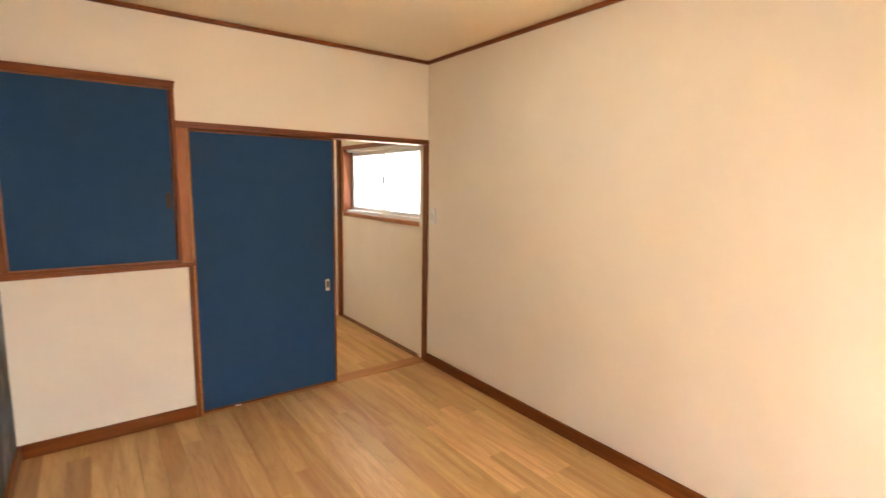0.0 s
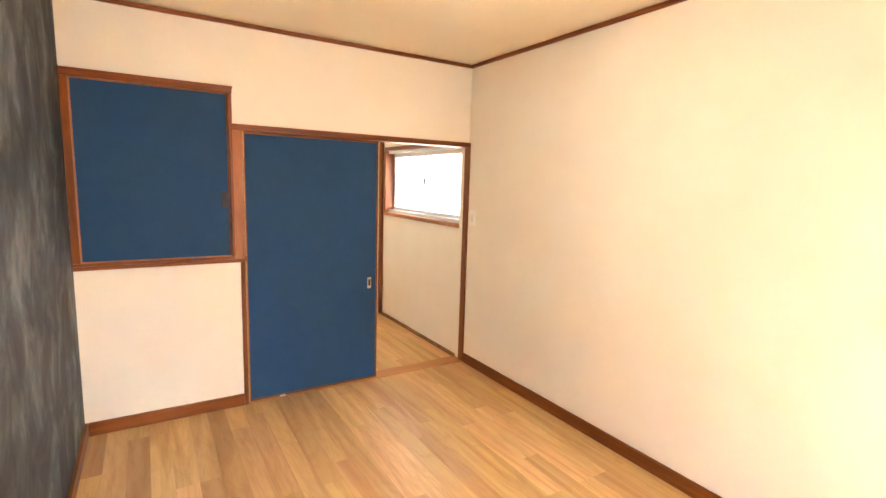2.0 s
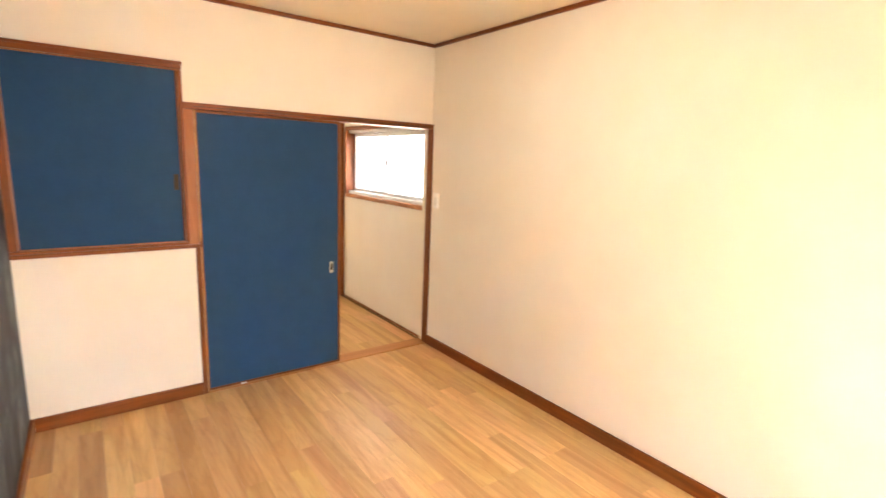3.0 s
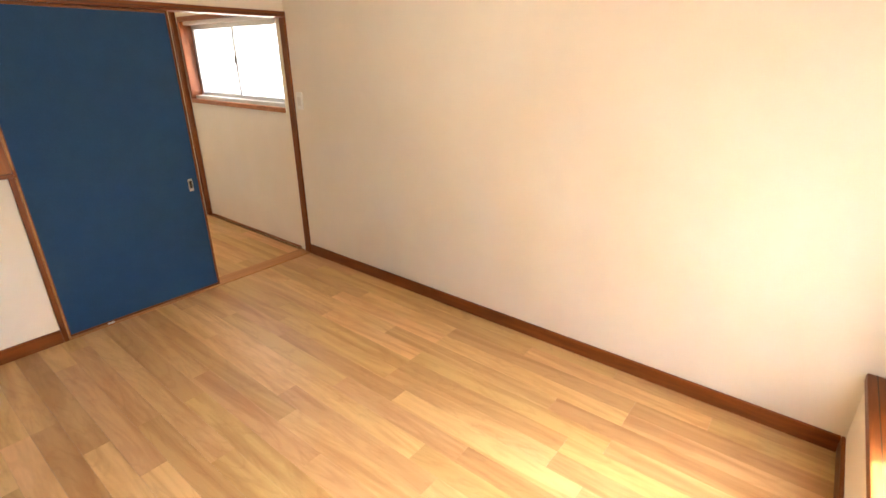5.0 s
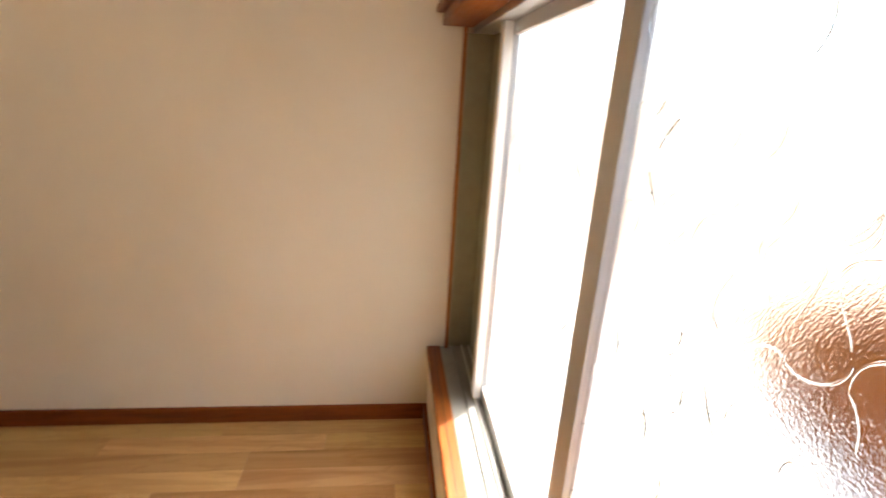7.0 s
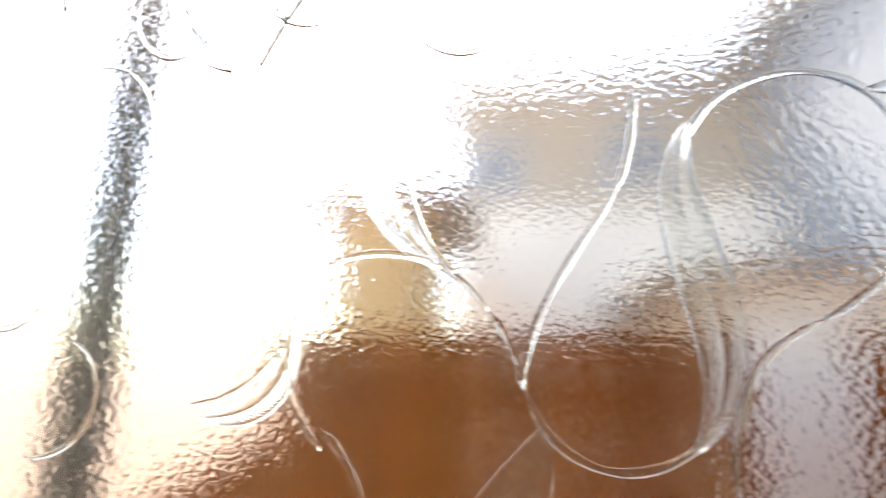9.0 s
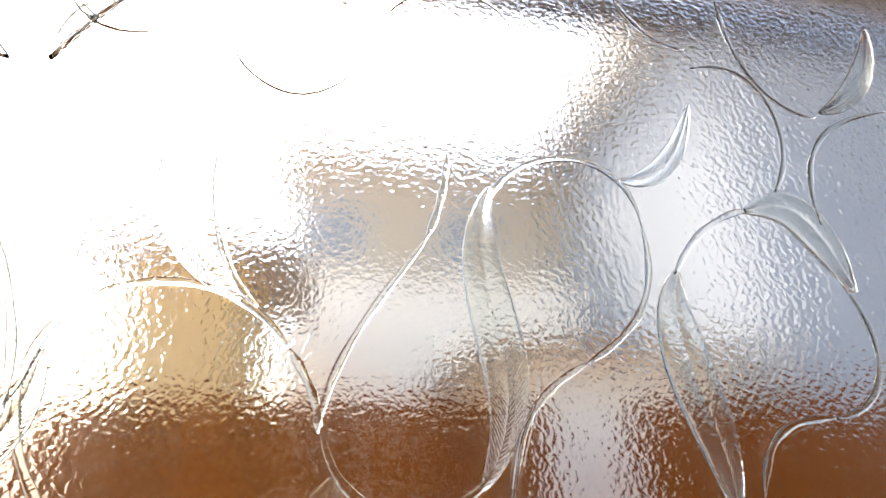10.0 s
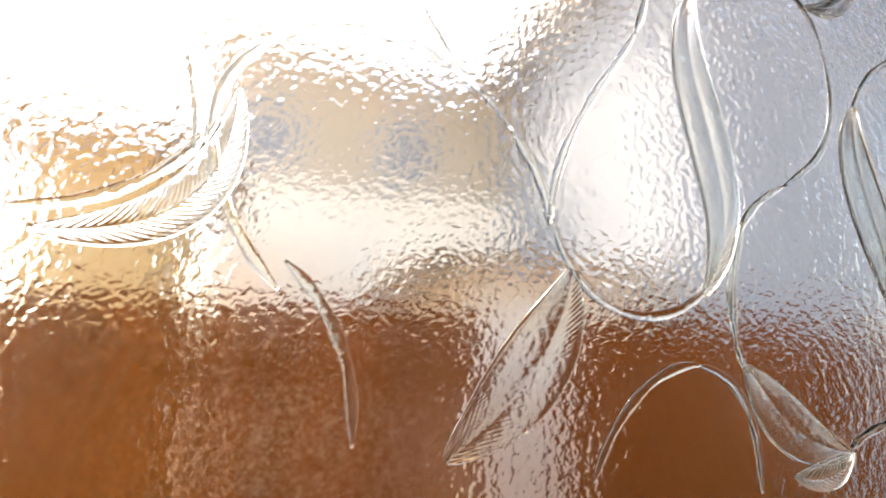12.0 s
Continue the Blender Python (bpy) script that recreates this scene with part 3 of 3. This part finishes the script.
relief_line(-1.9920, 1.3460, -1.9970, 1.3170, -2.0330, 1.3050, -2.0580, 1.3390)
relief_line(-1.8620, 1.4260, -1.8850, 1.4070, -1.8980, 1.3690, -1.8960, 1.3470)
relief_line(-2.1340, 1.4060, -2.1450, 1.4280, -2.1690, 1.4400, -2.1810, 1.4390)
relief_line(-2.2160, 1.4060, -2.2310, 1.3810, -2.2240, 1.3500, -2.1930, 1.3480)
relief_line(-2.1930, 1.3480, -2.1690, 1.3480, -2.1590, 1.3420, -2.1530, 1.3210)
relief_line(-2.1920, 1.5750, -2.1880, 1.5250, -2.2070, 1.4970, -2.2330, 1.4970)
relief_line(-2.1650, 1.5200, -2.2090, 1.5380, -2.2200, 1.4790, -2.1950, 1.4500)
relief_line(-2.2150, 1.4340, -2.2140, 1.4680, -2.2270, 1.4950, -2.2820, 1.5070)
relief_line(-2.1270, 1.5630, -2.1380, 1.5410, -2.1490, 1.5310, -2.1650, 1.5330)
relief_line(-2.0020, 1.2730, -2.0120, 1.2960, -2.0300, 1.3050, -2.0420, 1.3040)
relief_line(-2.0420, 1.3040, -2.0610, 1.3000, -2.0630, 1.2850, -2.0620, 1.2660)
relief_line(-2.0670, 1.3530, -2.0570, 1.3310, -2.0550, 1.3130, -2.0610, 1.3020)
relief_line(-2.1030, 1.2760, -2.1100, 1.2830, -2.1260, 1.2840, -2.1320, 1.2860)
relief_line(-1.9010, 1.3630, -1.8940, 1.3480, -1.8810, 1.3370, -1.8620, 1.3360)
relief_leaf(-1.9610, 1.3880, -1.9460, 1.4010, -1.9320, 1.4150, -1.9260, 1.4430, 0.0128)
relief_leaf(-2.0540, 1.4410, -2.0350, 1.4010, -2.0750, 1.3630, -2.0460, 1.3260, 0.0190)
relief_leaf(-2.1340, 1.4070, -2.1210, 1.3810, -2.1410, 1.3500, -2.1400, 1.3150, 0.0216)
relief_leaf(-2.1750, 1.4380, -2.2060, 1.4500, -2.2120, 1.4280, -2.2210, 1.4010, 0.0219)
relief_leaf(-2.2360, 1.5000, -2.2600, 1.5080, -2.2810, 1.5340, -2.2890, 1.5650, 0.0139)
relief_leaf(-2.1140, 1.4490, -2.1320, 1.4480, -2.1460, 1.4610, -2.1580, 1.4960, 0.0106)
relief_leaf(-1.9970, 1.3310, -1.9930, 1.3100, -1.9780, 1.2930, -1.9590, 1.2810, 0.0220)
relief_leaf(-2.0600, 1.3040, -2.0690, 1.2910, -2.0770, 1.2790, -2.1030, 1.2760, 0.0186)
relief_leaf(-2.1030, 1.2760, -2.0960, 1.2690, -2.0860, 1.2680, -2.0760, 1.2700, 0.0095)
relief_leaf(-1.9040, 1.3700, -1.9050, 1.3430, -1.8930, 1.3310, -1.8670, 1.3310, 0.0122)
relief_line(-1.9180, 1.3280, -1.9320, 1.3160, -1.9360, 1.3020, -1.9360, 1.2850)



def scatter(parent, x0, x1, z0, z1, y, seed, step=1.0):
    """The pattern goes on over the rest of a pane."""
    rnd = random.Random(seed)
    bm = bmesh.new()
    z, odd = z0 + 0.04, 0
    while z < z1 - 0.03:
        x = x0 + 0.035 + odd * 0.034
        while x < x1 - 0.03:
            cx, cz, r = x + rnd.uniform(-0.008, 0.008), z + rnd.uniform(-0.008, 0.008), rnd.uniform(0.024, 0.034)
            if y != FACE or all(math.hypot(cx - p, cz - q) > r + s for p, q, s in PLACED):
                start = rnd.uniform(0, 360)
                add_loop(bm, cx, cz, r, r * rnd.uniform(0.85, 1.2), rnd.uniform(-0.6, 0.6), y, n=28, a0=start, a1=start + rnd.uniform(170, 320))
                if rnd.random() < 0.35:
                    a = rnd.uniform(0, 6.28)
                    add_leaf(bm, cx, cz, cx + 0.05 * math.cos(a), cz + 0.05 * math.sin(a), 0.010, y, n=40, m=4)
            x += 0.070 * step
        z, odd = z + 0.064 * step, 1 - odd
    ob = tagged(part("relief", bm, RIB, parent), kind="stuff")
    ob.visible_shadow = False


scatter(inner_pane, GX0 + 0.06, GXM - 0.02, SILL + 0.075, HEAD - 0.06, FACE, 3)
scatter(outer_pane, GXM + 0.10, GX1 - 0.05, SILL + 0.075, HEAD - 0.06, OUTER + 0.0021, 4, 1.7)

# ---------------------------------------------------------------- insect screen behind the inner sash
screen = thing("insect_screen", "dark grey framed sliding insect screen outside the window", "screen")
part("stile", block(-1.742, -3.690, SILL + 0.013, -1.712, -3.672, HEAD - 0.026, bevel=0.003), BRONZE, screen)
part("stile", block(-2.48, -3.690, SILL + 0.013, -2.452, -3.672, HEAD - 0.026, bevel=0.003), BRONZE, screen)
part("rail", block(-2.451, -3.689, SILL + 0.013, -1.743, -3.673, SILL + 0.05, bevel=0.003), BRONZE, screen)
part("rail", block(-2.451, -3.689, HEAD - 0.060, -1.743, -3.673, HEAD - 0.026, bevel=0.003), BRONZE, screen)

# ---------------------------------------------------------------- outdoors
GROUND_Z = -0.45
CONCRETE = plain("pale_concrete", (0.50, 0.48, 0.43), 0.85, 0.0, 0.15, 6, 0.4, 0.01)
EARTH = plain("brown_earth", (0.20, 0.13, 0.08), 0.9, 0.0, 0.25, 5, 0.5, 0.02)
FENCE = wood("fence_board", (0.075, 0.020, 0.002), (0.150, 0.043, 0.004), rough=0.7, per_piece=1.0)
STUCCO = plain("beige_stucco", (0.50, 0.41, 0.30), 0.85, 0.0, 0.1, 12, 0.4, 0.004)
CREAM = plain("cream_siding", (0.56, 0.37, 0.16), 0.8, 0.0, 0.08, 8, 0.2, 0.004)
WHITE = plain("white_render", (0.84, 0.74, 0.61), 0.8, 0.0, 0.08, 8, 0.2, 0.004)
SLATE = plain("slate_siding", (0.27, 0.28, 0.30), 0.7, 0.0, 0.2, 8, 0.3, 0.004)
ROOF = plain("roof_tile", (0.36, 0.33, 0.30), 0.7, 0.0, 0.2, 8, 0.4, 0.01)
bm = bmesh.new()
bmesh.ops.create_grid(bm, x_segments=8, y_segments=8, size=400, matrix=Matrix.Translation((0, 0, GROUND_Z)))
structure("ground", bm, EARTH, "bare brown earth outside", "ground")
structure("pavement", block(-1.25, -5.78, GROUND_Z, 8, -3.74, GROUND_Z + 0.05), CONCRETE, "sunlit pale concrete strip beside the house", "pavement")
FENCE.node_tree.nodes["Principled BSDF"].inputs["Specular IOR Level"].default_value = 0.04      # dry, weathered boards
DECK = wood("deck_board", (0.085, 0.028, 0.006), (0.145, 0.050, 0.010), along=(1.2, 12, 12), rough=0.75, per_piece=0.8)
deck = thing("timber_deck", "dark reddish brown timber deck beside the concrete strip", "deck")
first_deck = part("board", block(0, 0, 0, 5.2, 0.13, 0.04, bevel=0.004), DECK, deck)
first_deck.location = (-6.5, -5.76, GROUND_Z + 0.06)
for k in range(1, 14):
    b = new("board", first_deck.data)
    b.parent, b.location = deck, (-6.5, -5.76 + 0.145 * k, GROUND_Z + 0.06)
for x in (-6.3, -4.0, -1.6):
    part("joist", block(x, -5.76, GROUND_Z, x + 0.09, -3.75, GROUND_Z + 0.06), DECK, deck)
fence = thing("fence", "reddish brown timber board fence on the plot line", "fence")
for k in range(46):
    x = -6.0 + 0.15 * k
    if -3.4 < x < -2.95:                  # a way through
        continue
    tall = 1.95 if x < -0.7 else 1.5 - 0.6 * (x + 0.7)
    part("board", block(x - 0.068, -5.812, GROUND_Z, x + 0.068, -5.788, GROUND_Z + tall, bevel=0.004), FENCE, fence)
for x0, x1 in ((-6.1, -3.45), (-2.9, -0.95)):
    for z in (0.2, 1.6):
        part("rail", block(x0, -5.86, GROUND_Z + z, x1, -5.815, GROUND_Z + z + 0.08), FENCE, fence)
part("rail", block(-0.94, -5.86, GROUND_Z + 0.2, 0.8, -5.815, GROUND_Z + 0.28), FENCE, fence)


def house(name, label, x0, y0, x1, y1, eaves, ridge, wall_mat, windows):
    h = thing(name, label, "house")
    part("wall", block(x0, y0, GROUND_Z, x1, y1, eaves), wall_mat, h)
    bm = bmesh.new()
    ym = (y0 + y1) / 2
    o = 0.4
    vs = [bm.verts.new(p) for p in ((x0 - o, y0 - o, eaves), (x1 + o, y0 - o, eaves), (x1 + o, y1 + o, eaves), (x0 - o, y1 + o, eaves), (x0 - o, ym, ridge), (x1 + o, ym, ridge))]
    for f in ((0, 1, 5, 4), (2, 3, 4, 5), (0, 4, 3), (1, 2, 5), (3, 2, 1, 0)):
        bm.faces.new([vs[i] for i in f])
    part("roof", bm, ROOF, h)
    for wx, wz, ww, wh in windows:
        w = part("window", block(wx, y1, wz, wx + ww, y1 + 0.03, wz + wh, bevel=0.005), ALU, h)
        part("pane", block(wx + 0.05, y1 + 0.031, wz + 0.05, wx + ww - 0.05, y1 + 0.036, wz + wh - 0.05), SLATE, w)
    return h


house("neighbour_house", "beige two-storey house with a grey tiled roof across the plot", -6.9, -17.0, -1.0, -10.0, 5.3, 6.4, STUCCO, [(-1.95, 3.75, 0.75, 0.7), (-3.9, 3.8, 0.8, 0.7), (-5.9, 3.8, 0.8, 0.7)])
house("garden_shed", "cream sided garden shed behind the fence", -1.1, -8.6, -0.4, -7.0, 2.6, 2.9, CREAM, [])
house("side_house", "tall dark slate house close beside the plot", -10.0, -10.0, -5.1, -6.5, 5.4, 6.6, SLATE, [])
house("pale_garage", "low pale rendered garage beside the tall slate house", -4.6, -9.0, -3.2, -6.7, 1.9, 2.1, WHITE, [])
structure("garden_wall", block(-5.0, -9.6, GROUND_Z, -1.05, -9.45, 3.3), WHITE, "white rendered garden wall in the sun", "wall")

# ---------------------------------------------------------------- floors, board by board
structure("floor", block(-W - 0.1, -D - 0.1, -0.1, 0.1, 0.0, -0.008), JOINT, "warm oak-look plank floor", "floor")
structure("floor_hall", block(HALL_X - 0.1, 0.0, -0.1, 0.12, HALL_Y, -0.008), JOINT, "oak-look plank floor in the hall", "floor")


def lay_planks(parent, x0, x1, y0, y1, width, seed, along_y=True):
    rnd = random.Random(seed)
    meshes = {}
    def plank_mesh(l):
        if l not in meshes:
            g = 0.0004
            bm = block(g, g, -0.0075, width - g, l - g, 0.0) if along_y else block(g, g, -0.0075, l - g, width - g, 0.0)
            ob = part("plank", bm, PLANK, parent)
            meshes[l] = [ob, False]
        return meshes[l]
    a0, a1, b0, b1 = (x0, x1, y0, y1) if along_y else (y0, y1, x0, x1)
    n = round((a1 - a0) / width)
    for i in range(n):
        p = b0 - rnd.choice((0.0, 0.15, 0.3, 0.45, 0.6, 0.75))
        while p < b1 - 0.01:
            l = rnd.choice((0.75, 0.9, 0.9, 1.05))
            s, e = max(p, b0), min(p + l, b1)
            p += l
            if e - s < 0.02:
                continue
            rec = plank_mesh(round(e - s, 3))
            ob = rec[0] if not rec[1] else new("plank", rec[0].data)
            rec[1] = True
            ob.parent = parent
            a = a0 + i * width
            ob.location = (a, s, 0) if along_y else (s, a, 0)


lay_planks(bpy.data.objects["floor"], -W, 0.0, -D, 0.0, W / 25, 5)
lay_planks(bpy.data.objects["floor_hall"], HALL_X, 0.02, 0.115, HALL_Y, 0.1, 8)
